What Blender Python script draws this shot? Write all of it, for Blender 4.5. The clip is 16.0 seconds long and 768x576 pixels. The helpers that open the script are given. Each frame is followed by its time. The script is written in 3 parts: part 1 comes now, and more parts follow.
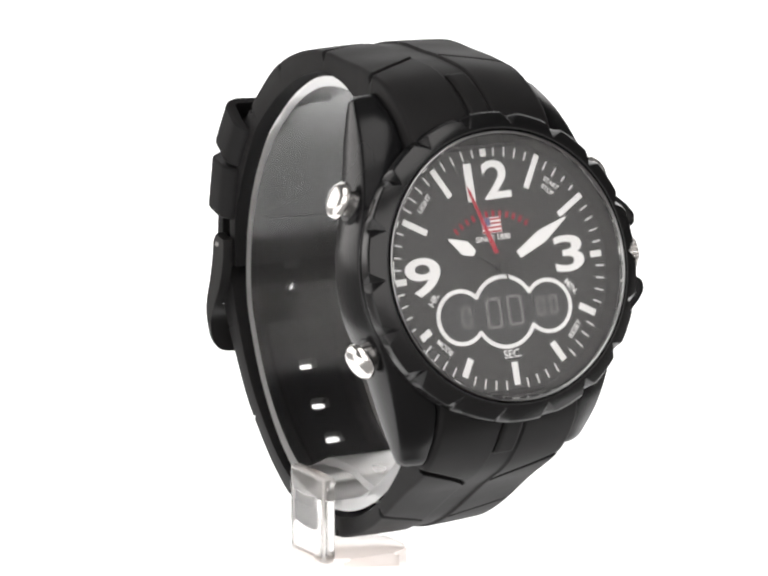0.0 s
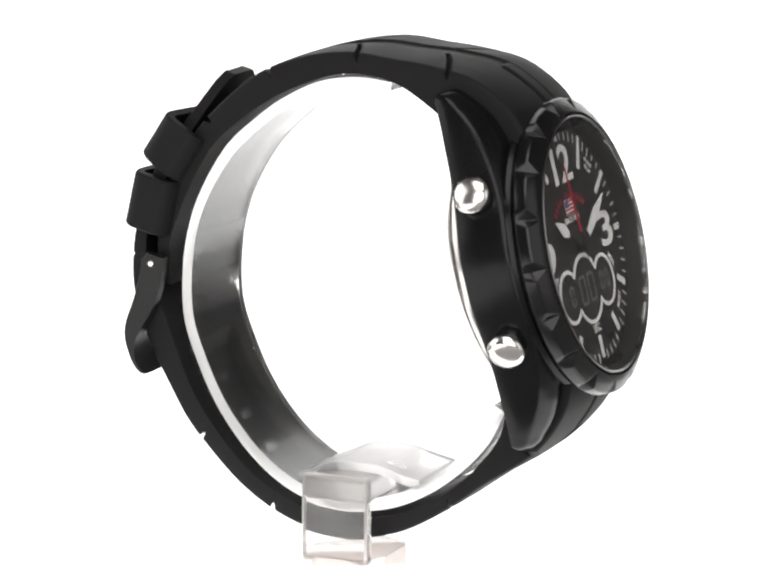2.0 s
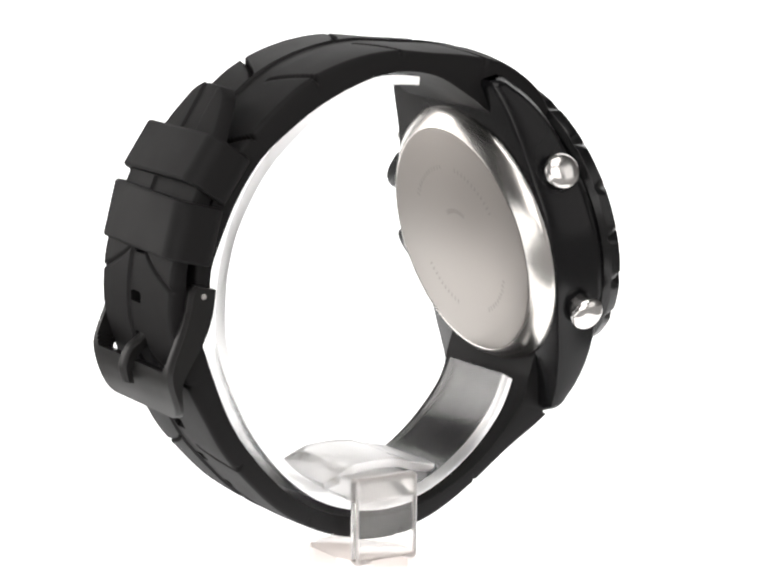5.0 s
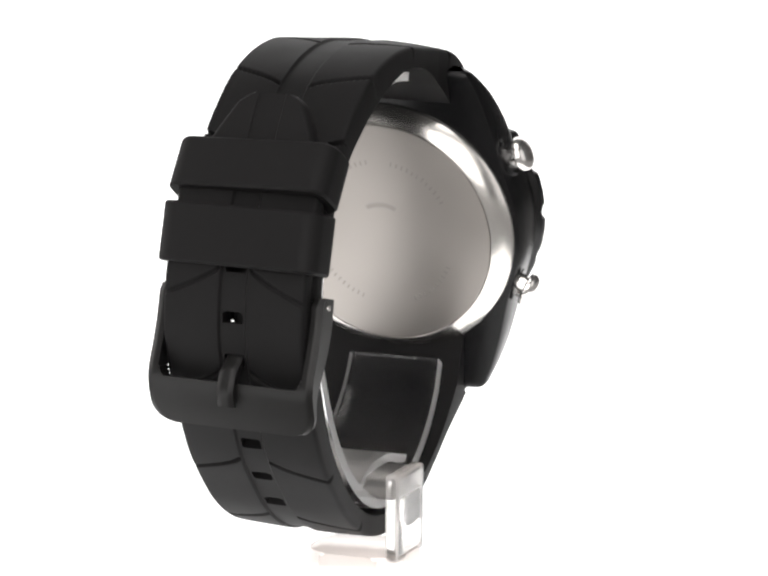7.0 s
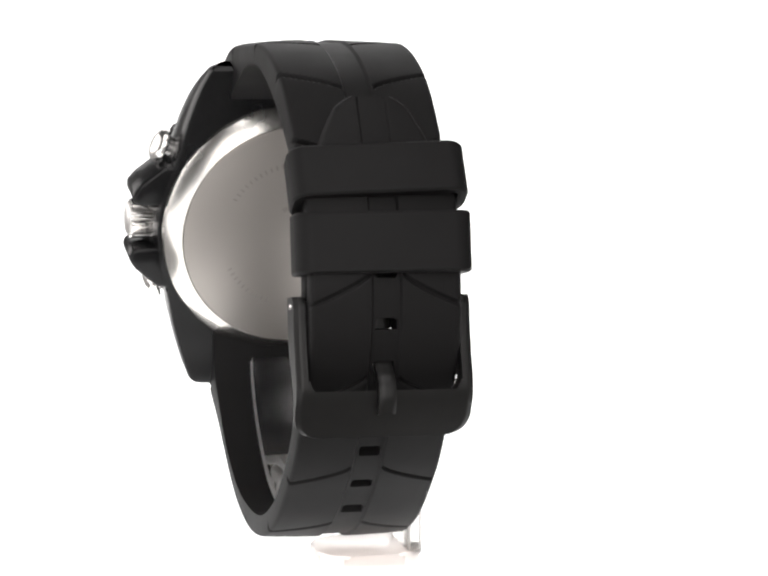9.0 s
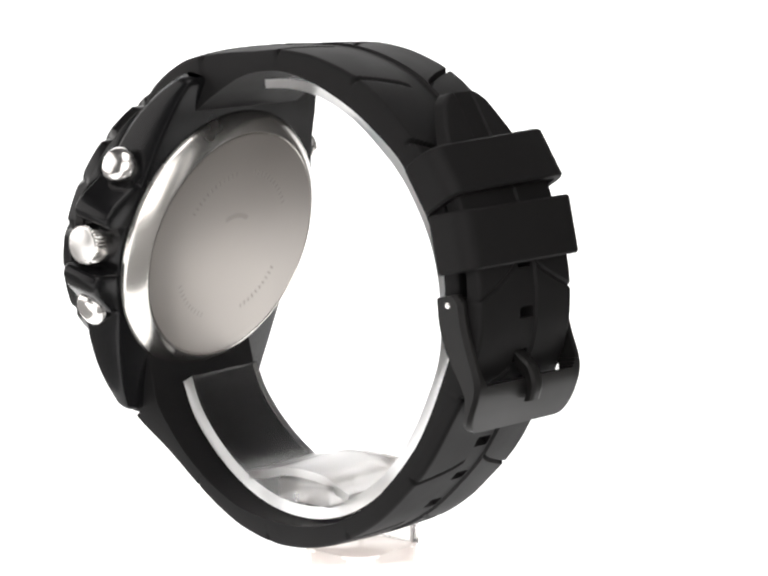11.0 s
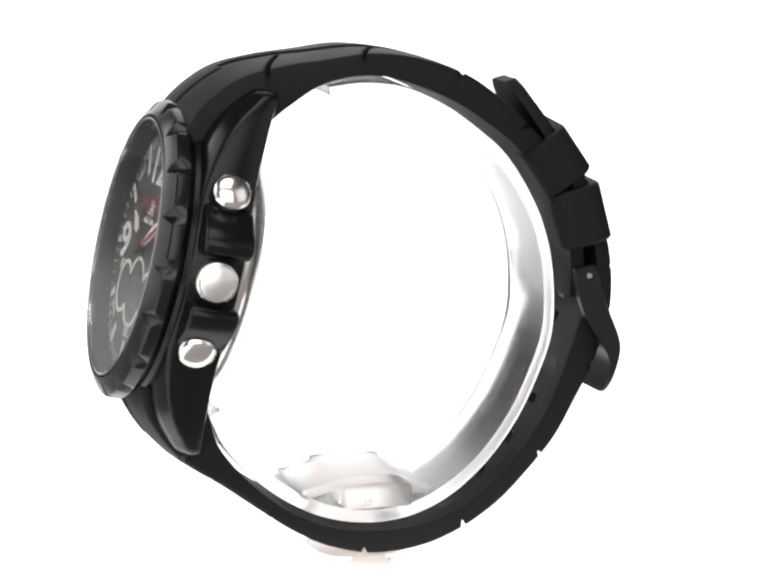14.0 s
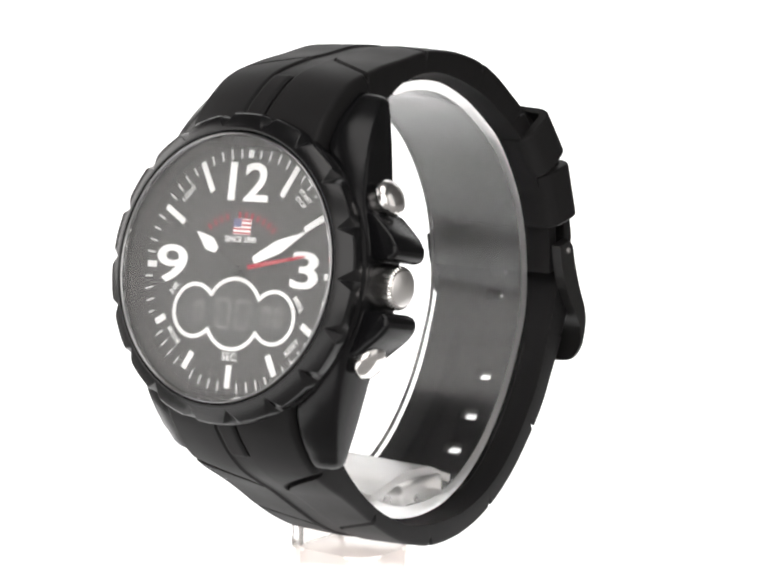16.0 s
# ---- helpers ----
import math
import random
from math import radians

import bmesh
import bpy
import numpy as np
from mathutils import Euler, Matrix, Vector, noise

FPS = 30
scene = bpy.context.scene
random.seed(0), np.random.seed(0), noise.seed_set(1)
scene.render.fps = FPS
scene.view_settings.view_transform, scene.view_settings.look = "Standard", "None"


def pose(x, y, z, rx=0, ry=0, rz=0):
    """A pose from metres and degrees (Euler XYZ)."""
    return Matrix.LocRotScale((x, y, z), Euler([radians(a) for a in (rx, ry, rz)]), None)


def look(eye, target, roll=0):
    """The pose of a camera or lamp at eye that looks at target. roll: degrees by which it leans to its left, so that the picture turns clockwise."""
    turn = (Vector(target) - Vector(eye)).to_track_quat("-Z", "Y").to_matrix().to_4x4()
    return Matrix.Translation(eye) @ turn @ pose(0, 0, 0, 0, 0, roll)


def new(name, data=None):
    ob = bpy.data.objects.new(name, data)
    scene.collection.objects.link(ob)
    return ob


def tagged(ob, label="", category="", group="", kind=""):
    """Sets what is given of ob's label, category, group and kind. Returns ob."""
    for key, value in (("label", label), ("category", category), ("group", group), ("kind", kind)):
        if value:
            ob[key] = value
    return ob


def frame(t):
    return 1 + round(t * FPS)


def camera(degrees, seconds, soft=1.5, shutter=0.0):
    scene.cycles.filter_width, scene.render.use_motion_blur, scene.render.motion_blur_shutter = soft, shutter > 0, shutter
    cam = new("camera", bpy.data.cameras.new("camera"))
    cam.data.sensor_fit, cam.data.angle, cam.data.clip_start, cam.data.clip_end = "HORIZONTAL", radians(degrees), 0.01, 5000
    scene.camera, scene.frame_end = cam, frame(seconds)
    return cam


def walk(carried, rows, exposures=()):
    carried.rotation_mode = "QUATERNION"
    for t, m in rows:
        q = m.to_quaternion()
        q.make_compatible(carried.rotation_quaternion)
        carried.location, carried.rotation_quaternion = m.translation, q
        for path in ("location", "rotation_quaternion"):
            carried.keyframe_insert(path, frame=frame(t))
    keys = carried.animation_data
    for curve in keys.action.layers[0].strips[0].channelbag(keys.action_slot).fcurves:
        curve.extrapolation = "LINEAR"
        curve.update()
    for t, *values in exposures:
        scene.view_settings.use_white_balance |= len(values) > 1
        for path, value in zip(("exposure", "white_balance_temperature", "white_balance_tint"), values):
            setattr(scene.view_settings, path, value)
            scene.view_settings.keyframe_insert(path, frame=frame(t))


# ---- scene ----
# ---- camera: stands still; the watch turns on its display stand ----
cam = camera(13.613, 16.0, soft=2.5)
EYE = Vector((0, -0.506, 0.1391))
PITCH, YAW = radians(10.344), radians(0.477)
AIM = EYE + Vector((math.sin(YAW) * math.cos(PITCH), math.cos(YAW) * math.cos(PITCH), -math.sin(PITCH)))
walk(cam, [(0, look(EYE, AIM, 0.183)), (16.0, look(EYE, AIM, 0.183))])

# ---- light: a white sweep with an added glow, two side softboxes and one overhead ----
scene.view_settings.exposure = 0.0
world = bpy.data.worlds.new("studio_air")
scene.world = world
world.use_nodes = True
world.node_tree.nodes["Background"].inputs[0].default_value = (1, 0.98, 0.97, 1)
world.node_tree.nodes["Background"].inputs[1].default_value = 0.05


def softbox(name, eye, target, w, h, power):
    lamp = bpy.data.lights.new(name, "AREA")
    lamp.shape, lamp.size, lamp.size_y, lamp.energy = "RECTANGLE", w, h, power
    lamp.color = (1.0, 0.97, 0.95)
    ob = new(name, lamp)
    ob.matrix_world = look(eye, target)
    return ob


softbox("softbox_left", (-0.95, 0.07, 0.36), (0, 0, 0.06), 0.96, 0.8, 3.84)
softbox("softbox_right", (0.90, -0.45, 0.34), (0, 0, 0.06), 0.7, 0.8, 1.5)
softbox("softbox_top", (0.0, -0.40, 1.05), (0, 0, 0.06), 0.9, 0.7, 5.0)
softbox("softbox_front", (0.0, -1.15, 0.48), (0, 0, 0.06), 1.3, 0.9, 8.7)
softbox("strip_light", (-0.785, 0.59, 0.14), (0, 0, 0.06), 0.34, 0.9, 2.35)


# ---- materials ----
def material(name, color, rough=0.5, metal=0.0, coat=0.0, spec=0.5, trans=0.0, ior=1.5):
    m = bpy.data.materials.new(name)
    m.use_nodes = True
    b = m.node_tree.nodes["Principled BSDF"]
    b.inputs["Base Color"].default_value = (*color, 1)
    b.inputs["Roughness"].default_value = rough
    b.inputs["Metallic"].default_value = metal
    b.inputs["Coat Weight"].default_value = coat
    b.inputs["Coat Roughness"].default_value = 0.08
    b.inputs["Specular IOR Level"].default_value = spec
    b.inputs["Transmission Weight"].default_value = trans
    b.inputs["IOR"].default_value = ior
    return m


def grain(m, scale, bump, dist, rough_lo, rough_hi, col_lo=None, col_hi=None, stretch=(1, 1, 1), blotch=60):
    """Fine grain in relief, and slow blotches in gloss and colour. scale: grains per metre."""
    nt = m.node_tree
    b = nt.nodes["Principled BSDF"]
    tc = nt.nodes.new("ShaderNodeTexCoord")
    mp = nt.nodes.new("ShaderNodeMapping")
    mp.inputs["Scale"].default_value = stretch
    nt.links.new(tc.outputs["Object"], mp.inputs["Vector"])
    fine = nt.nodes.new("ShaderNodeTexNoise")
    fine.inputs["Scale"].default_value, fine.inputs["Detail"].default_value = scale, 4
    slow = nt.nodes.new("ShaderNodeTexNoise")
    slow.inputs["Scale"].default_value, slow.inputs["Detail"].default_value = blotch, 3
    nt.links.new(mp.outputs[0], fine.inputs["Vector"])
    nt.links.new(tc.outputs["Object"], slow.inputs["Vector"])
    bp = nt.nodes.new("ShaderNodeBump")
    bp.inputs["Strength"].default_value, bp.inputs["Distance"].default_value = bump, dist
    nt.links.new(fine.outputs["Fac"], bp.inputs["Height"])
    nt.links.new(bp.outputs[0], b.inputs["Normal"])
    r = nt.nodes.new("ShaderNodeMapRange")
    r.inputs["From Min"].default_value, r.inputs["From Max"].default_value = 0.3, 0.7
    r.inputs["To Min"].default_value, r.inputs["To Max"].default_value = rough_lo, rough_hi
    nt.links.new(slow.outputs["Fac"], r.inputs["Value"])
    nt.links.new(r.outputs[0], b.inputs["Roughness"])
    if col_lo:
        mix = nt.nodes.new("ShaderNodeMix")
        mix.data_type = "RGBA"
        mix.inputs[6].default_value, mix.inputs[7].default_value = (*col_lo, 1), (*col_hi, 1)
        nt.links.new(slow.outputs["Fac"], mix.inputs[0])
        nt.links.new(mix.outputs[2], b.inputs["Base Color"])
    return m


def worn_edges(m, radius):
    """Rounds the hard edges off in the shading, so that they catch the light."""
    nt = m.node_tree
    bevel = nt.nodes.new("ShaderNodeBevel")
    bevel.samples = 6
    bevel.inputs["Radius"].default_value = radius
    for node in nt.nodes:
        if node.type == "BUMP":
            nt.links.new(bevel.outputs[0], node.inputs["Normal"])
    return m


RUBBER = grain(material("black_rubber", (0.008, 0.008, 0.009), 0.6, spec=0.2), 9000, 0.12, 0.00005, 0.52, 0.66, (0.0064, 0.006, 0.0063), (0.009, 0.0085, 0.0089))
GLOSS = worn_edges(grain(material("black_gloss_plastic", (0.006, 0.006, 0.0066), 0.22, spec=0.27), 5000, 0.04, 0.00003, 0.16, 0.28), 0.00022)
BEZEL = worn_edges(grain(material("black_bezel_enamel", (0.006, 0.006, 0.0065), 0.3, spec=0.44), 5000, 0.05, 0.00003, 0.16, 0.26), 0.0002)
BUCKLE = grain(material("black_coated_metal", (0.009, 0.0086, 0.0086), 0.38, spec=0.36), 7000, 0.05, 0.00003, 0.34, 0.46)
CHROME = grain(material("chrome", (0.92, 0.9, 0.88), 0.1, 1.0), 3000, 0.03, 0.00002, 0.16, 0.24)
STEEL = grain(material("brushed_steel", (0.52, 0.49, 0.46), 0.5, 1.0), 2600, 0.12, 0.00005, 0.42, 0.5, (0.42, 0.392, 0.365), (0.48, 0.452, 0.425), (1, 0.06, 1))
ETCHED = material("etched_steel", (0.4, 0.375, 0.35), 0.6, 1.0)
POLISH = grain(material("polished_steel", (0.8, 0.78, 0.75), 0.16, 1.0), 3000, 0.03, 0.00002, 0.18, 0.28)
SATIN = grain(material("satin_chrome", (0.93, 0.91, 0.89), 0.3, 1.0), 3000, 0.03, 0.00002, 0.34, 0.44)
RIM = material("dark_steel", (0.3, 0.3, 0.3), 0.3, 1.0)
DIAL = grain(material("black_dial_lacquer", (0.013, 0.012, 0.012), 0.45), 6000, 0.04, 0.00002, 0.4, 0.5)
WHITE = grain(material("white_print", (0.88, 0.88, 0.87), 0.5), 6000, 0.04, 0.00002, 0.45, 0.6)
RED = material("red_print", (0.42, 0.01, 0.03), 0.5)
BLUE = material("blue_print", (0.08, 0.09, 0.2), 0.5)
LCD = material("grey_black_display", (0.02, 0.02, 0.021), 0.3)
SEGMENT = material("faint_display_segment", (0.17, 0.166, 0.163), 0.35)
DARK = material("dark_recess", (0.006, 0.006, 0.006), 0.7)
GLASS = material("watch_glass", (1, 1, 1), 0.0, trans=1.0, ior=1.5)
ACRYLIC = grain(material("clear_acrylic", (0.985, 0.985, 0.985), 0.02, trans=1.0, ior=1.49), 300, 0.03, 0.0002, 0.1, 0.2)
CUT = grain(material("cut_acrylic_edge", (0.99, 0.985, 0.98), 0.35, trans=0.84, ior=1.22), 2500, 0.15, 0.0001, 0.3, 0.5)
FOOT = grain(material("cream_acrylic", (0.8, 0.735, 0.7), 0.15, trans=0.35, ior=1.47), 300, 0.03, 0.0002, 0.05, 0.16)
POST = grain(material("clear_post_acrylic", (0.95, 0.93, 0.915), 0.05, trans=0.95, ior=1.49), 300, 0.03, 0.0002, 0.03, 0.1)
RIDGE = grain(material("greyed_acrylic_edge", (0.8, 0.77, 0.75), 0.3, trans=0.6, ior=1.45), 2500, 0.15, 0.0001, 0.25, 0.45)
FROST = grain(material("hazy_acrylic", (0.99, 0.98, 0.975), 0.3, trans=0.95, ior=1.25), 300, 0.03, 0.0002, 0.25, 0.4)
ROOM = grain(material("studio_paint", (0.32, 0.315, 0.31), 0.8), 400, 0.1, 0.001, 0.7, 0.9)
# emission is added to the sweep so that it burns out to plain white
TABLE = material("white_sweep_added_glow", (0.85, 0.85, 0.85), 0.6)
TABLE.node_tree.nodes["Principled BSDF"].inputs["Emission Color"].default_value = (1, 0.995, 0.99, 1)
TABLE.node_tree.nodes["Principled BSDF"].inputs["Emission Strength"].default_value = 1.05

MM = 0.001


# ---- mesh helpers: shapes are drawn in millimetres ----
def finish(name, me, mat, parent=None, label="", sharp=32):
    for p in me.polygons:
        p.use_smooth = True
    me.set_sharp_from_angle(angle=radians(sharp))
    me.materials.append(mat)
    ob = new(name, me)
    ob.parent = parent
    return tagged(ob, label) if label else ob


def part(name, bm, mat, parent=None, label="", m=None, sharp=32):
    bm.normal_update()
    bmesh.ops.recalc_face_normals(bm, faces=bm.faces)
    if m is not None:
        bm.transform(m)
    bm.transform(Matrix.Scale(MM, 4))
    me = bpy.data.meshes.new(name)
    bm.to_mesh(me)
    bm.free()
    return finish(name, me, mat, parent, label, sharp)


def box(x0, x1, y0, y1, z0, z1, bevel=0.0, seg=3, bm=None):
    out = bm or bmesh.new()
    made = bmesh.ops.create_cube(out, size=1, matrix=Matrix.Translation(((x0 + x1) / 2, (y0 + y1) / 2, (z0 + z1) / 2)) @ Matrix.Diagonal((x1 - x0, y1 - y0, z1 - z0, 1)))
    if bevel:
        edges = list({e for v in made["verts"] for e in v.link_edges})
        bmesh.ops.bevel(out, geom=edges, offset=bevel, segments=seg, profile=0.5, affect="EDGES")
    return out


def revolve(profile, n=96, bm=None, m=None, wobble=None):
    """A solid of revolution round z from (radius, height) pairs; a radius of 0 closes an end."""
    out = bm or bmesh.new()
    rings = []
    for k, (r, h) in enumerate(profile):
        if r == 0:
            rings.append([out.verts.new((0, 0, h))])
        else:
            ring = []
            for i in range(n):
                a = 2 * math.pi * i / n
                dr, dh = wobble(a, k) if wobble else (0, 0)
                ring.append(out.verts.new(((r + dr) * math.cos(a), (r + dr) * math.sin(a), h + dh)))
            rings.append(ring)
    made = [v for r in rings for v in r]
    for a, b in zip(rings, rings[1:]):
        for i in range(n):
            j = (i + 1) % n
            if len(a) == 1 and len(b) > 1:
                out.faces.new((a[0], b[i], b[j]))
            elif len(b) == 1 and len(a) > 1:
                out.faces.new((a[i], a[j], b[0]))
            elif len(a) > 1:
                out.faces.new((a[i], a[j], b[j], b[i]))
    if m is not None:
        bmesh.ops.transform(out, matrix=m, verts=made)
    return out


def prism(points, z0, z1, bm=None, bevel=0.0, seg=2):
    """A flat outline drawn up from z0 to z1."""
    out = bm or bmesh.new()
    low = [out.verts.new((x, y, z0)) for x, y in points]
    high = [out.verts.new((x, y, z1)) for x, y in points]
    n = len(points)
    out.faces.new(low[::-1])
    out.faces.new(high)
    for i in range(n):
        out.faces.new((low[i], low[(i + 1) % n], high[(i + 1) % n], high[i]))
    if bevel:
        edges = list({e for v in low + high for e in v.link_edges})
        bmesh.ops.bevel(out, geom=edges, offset=bevel, segments=seg, profile=0.5, affect="EDGES")
    return out


def spline(points, p):
    """Catmull-Rom through the points; p counts along them."""
    pts = np.array(points, float)
    n = len(pts)
    i = np.clip(np.floor(p).astype(int), 0, n - 2)
    f = (p - i)[:, None]
    a, b, c, d = (pts[np.clip(i + k, 0, n - 1)] for k in (-1, 0, 1, 2))
    return 0.5 * (2 * b + (c - a) * f + (2 * a - 5 * b + 4 * c - d) * f ** 2 + (3 * b - a - 3 * c + d) * f ** 3)


def sheet(outer, inner, half, ns, nu, depth=None, skip=None, centre=0.0, hollow=None):
    """A bent band with thickness: outer and inner are its side profile as (y, z) pairs, half its half width along x,
    depth(p, u) carves its outer face, hollow(p, u) its inner one, and skip(p, u) cuts through it."""
    p = np.linspace(0, len(outer) - 1, ns)
    o, i = spline(outer, p), spline(inner, p)
    way = (i - o) / np.linalg.norm(i - o, axis=1)[:, None]
    wide = half(p) if callable(half) else np.full(ns, float(half))
    u = np.linspace(-1, 1, nu)[None, :] * wide[:, None]
    pp = np.repeat(p[:, None], nu, 1)
    d = depth(pp, u, wide[:, None]) if depth else np.zeros_like(u)
    top = np.stack([u + centre, o[:, None, 0] + way[:, None, 0] * d, o[:, None, 1] + way[:, None, 1] * d], 2)
    k = -hollow(pp, u) if hollow else np.zeros_like(u)
    low = np.stack([u + centre, i[:, None, 0] + way[:, None, 0] * k, i[:, None, 1] + way[:, None, 1] * k], 2)
    pc, uc = (pp[:-1, :-1] + pp[1:, 1:]) / 2, (u[:-1, :-1] + u[1:, 1:]) / 2
    keep = ~skip(pc, uc) if skip else np.ones_like(pc, bool)
    verts = np.concatenate([top.reshape(-1, 3), low.reshape(-1, 3)]) * MM
    base = ns * nu
    faces = []
    pad = np.pad(keep, 1)
    for s, j in zip(*np.nonzero(keep)):
        a, b, c, e = int(s * nu + j), int(s * nu + j + 1), int((s + 1) * nu + j + 1), int((s + 1) * nu + j)
        faces += [(a, b, c, e), (base + e, base + c, base + b, base + a)]
        if not pad[s, j + 1]:
            faces.append((b, a, base + a, base + b))
        if not pad[s + 2, j + 1]:
            faces.append((e, c, base + c, base + e))
        if not pad[s + 1, j]:
            faces.append((a, e, base + e, base + a))
        if not pad[s + 1, j + 2]:
            faces.append((c, b, base + b, base + c))
    me = bpy.data.meshes.new("band")
    me.from_pydata(verts.tolist(), [], faces)
    me.validate()
    return me


def sheet_part(name, mat, parent, label, *args, sharp=32, **kw):
    return finish(name, sheet(*args, **kw), mat, parent, label, sharp)


def lettering(text, size, bold=0.0, thick=0.04, spacing=1.0):
    """Letters as a flat solid, centred on the origin, in millimetres."""
    cu = bpy.data.curves.new("letters", "FONT")
    cu.body, cu.size, cu.extrude, cu.offset = text, size, thick, bold
    cu.align_x, cu.align_y, cu.space_character = "CENTER", "CENTER", spacing
    cu.resolution_u = 6
    ob = new("letters", cu)
    dg = bpy.context.evaluated_depsgraph_get()
    me = bpy.data.meshes.new_from_object(ob.evaluated_get(dg))
    bm = bmesh.new()
    bm.from_mesh(me)
    bpy.data.objects.remove(ob)
    bpy.data.meshes.remove(me)
    bpy.data.curves.remove(cu)
    return bm


# ---- the studio ----
def studio():
    pts = [(-0.95, 0.0), (-0.34, 0.0), (-0.0405, 0.0), (-0.04, 0.0), (0.2, 0.0), (0.45, 0.0), (0.55, 0.0)]
    edge = lambda y: 0.09 + 0.13 * max(0, y + 0.04) if y <= 0.45 else 0.155 + 0.46 * min(1, (y - 0.45) / 0.45)
    pts += [(0.55 + 0.35 * math.sin(a), 0.35 - 0.35 * math.cos(a)) for a in np.linspace(0.15, math.pi / 2, 12)]
    pts.append((0.9, 1.3))
    # in front, an unseen glowing wing is added to one side only, for reflections
    bm = bmesh.new()
    rows = []
    for off in (0, 1):
        rows.append([[bm.verts.new((x, y + (0.012 if off else 0), z - (0.012 if off else 0))) for x in ((min(-0.36, y), -0.07 + 0.3 * min(0, y + 0.34)) if y < -0.04 else (-edge(y) * 0.8, edge(y)))] for y, z in pts])
    for a, b in zip(rows[0], rows[0][1:]):
        bm.faces.new((a[0], a[1], b[1], b[0]))
    for a, b in zip(rows[1], rows[1][1:]):
        bm.faces.new((a[0], b[0], b[1], a[1]))
    for k in (0, 1):
        for i in range(len(pts) - 1):
            bm.faces.new((rows[0][i][k], rows[0][i + 1][k], rows[1][i + 1][k], rows[1][i][k]))
    for i in (0, -1):
        bm.faces.new((rows[0][i][0], rows[0][i][1], rows[1][i][1], rows[1][i][0]))
    bmesh.ops.recalc_face_normals(bm, faces=bm.faces)
    me = bpy.data.meshes.new("backdrop")
    bm.to_mesh(me)
    bm.free()
    tagged(finish("backdrop", me, TABLE), "plain white acrylic sweep under the watch, with an added glow", "backdrop", kind="structure")
    x0, x1, y0, y1, z0, z1, w = -1900, 1900, -1900, 1900, -12, 2400, 60
    for name, b in (("floor", (x0, x1, y0, y1, z0 - w, z0)), ("ceiling", (x0, x1, y0, y1, z1, z1 + w)),
                    ("wall_west", (x0 - w, x0, y0, y1, z0 - w, z1 + w)), ("wall_east", (x1, x1 + w, y0, y1, z0 - w, z1 + w)),
                    ("wall_south", (x0 - w, x1 + w, y0 - w, y0, z0 - w, z1 + w)), ("wall_north", (x0 - w, x1 + w, y1, y1 + w, z0 - w, z1 + w))):
        tagged(part(name, box(*b), ROOM), "plain grey painted studio surface", name.split("_")[0], kind="structure")


studio()

# ---- the watch ----
watch = tagged(new("wristwatch"), "black rubber-strapped sports wristwatch with white numerals on a clear stand", "watch")
TILT = math.atan2(0.231, 0.973)
# the case's own frame: x towards 3, y towards 12, z out of the dial, with its origin on the dial
CASE = Matrix(((1, 0, 0, 0), (0, math.sin(TILT), -math.cos(TILT), -35.74), (0, math.cos(TILT), math.sin(TILT), -0.87), (0, 0, 0, 1)))


def smooth(x, a, b):
    t = np.clip((x - a) / (b - a), 0, 1)
    return t * t * (3 - 2 * t)


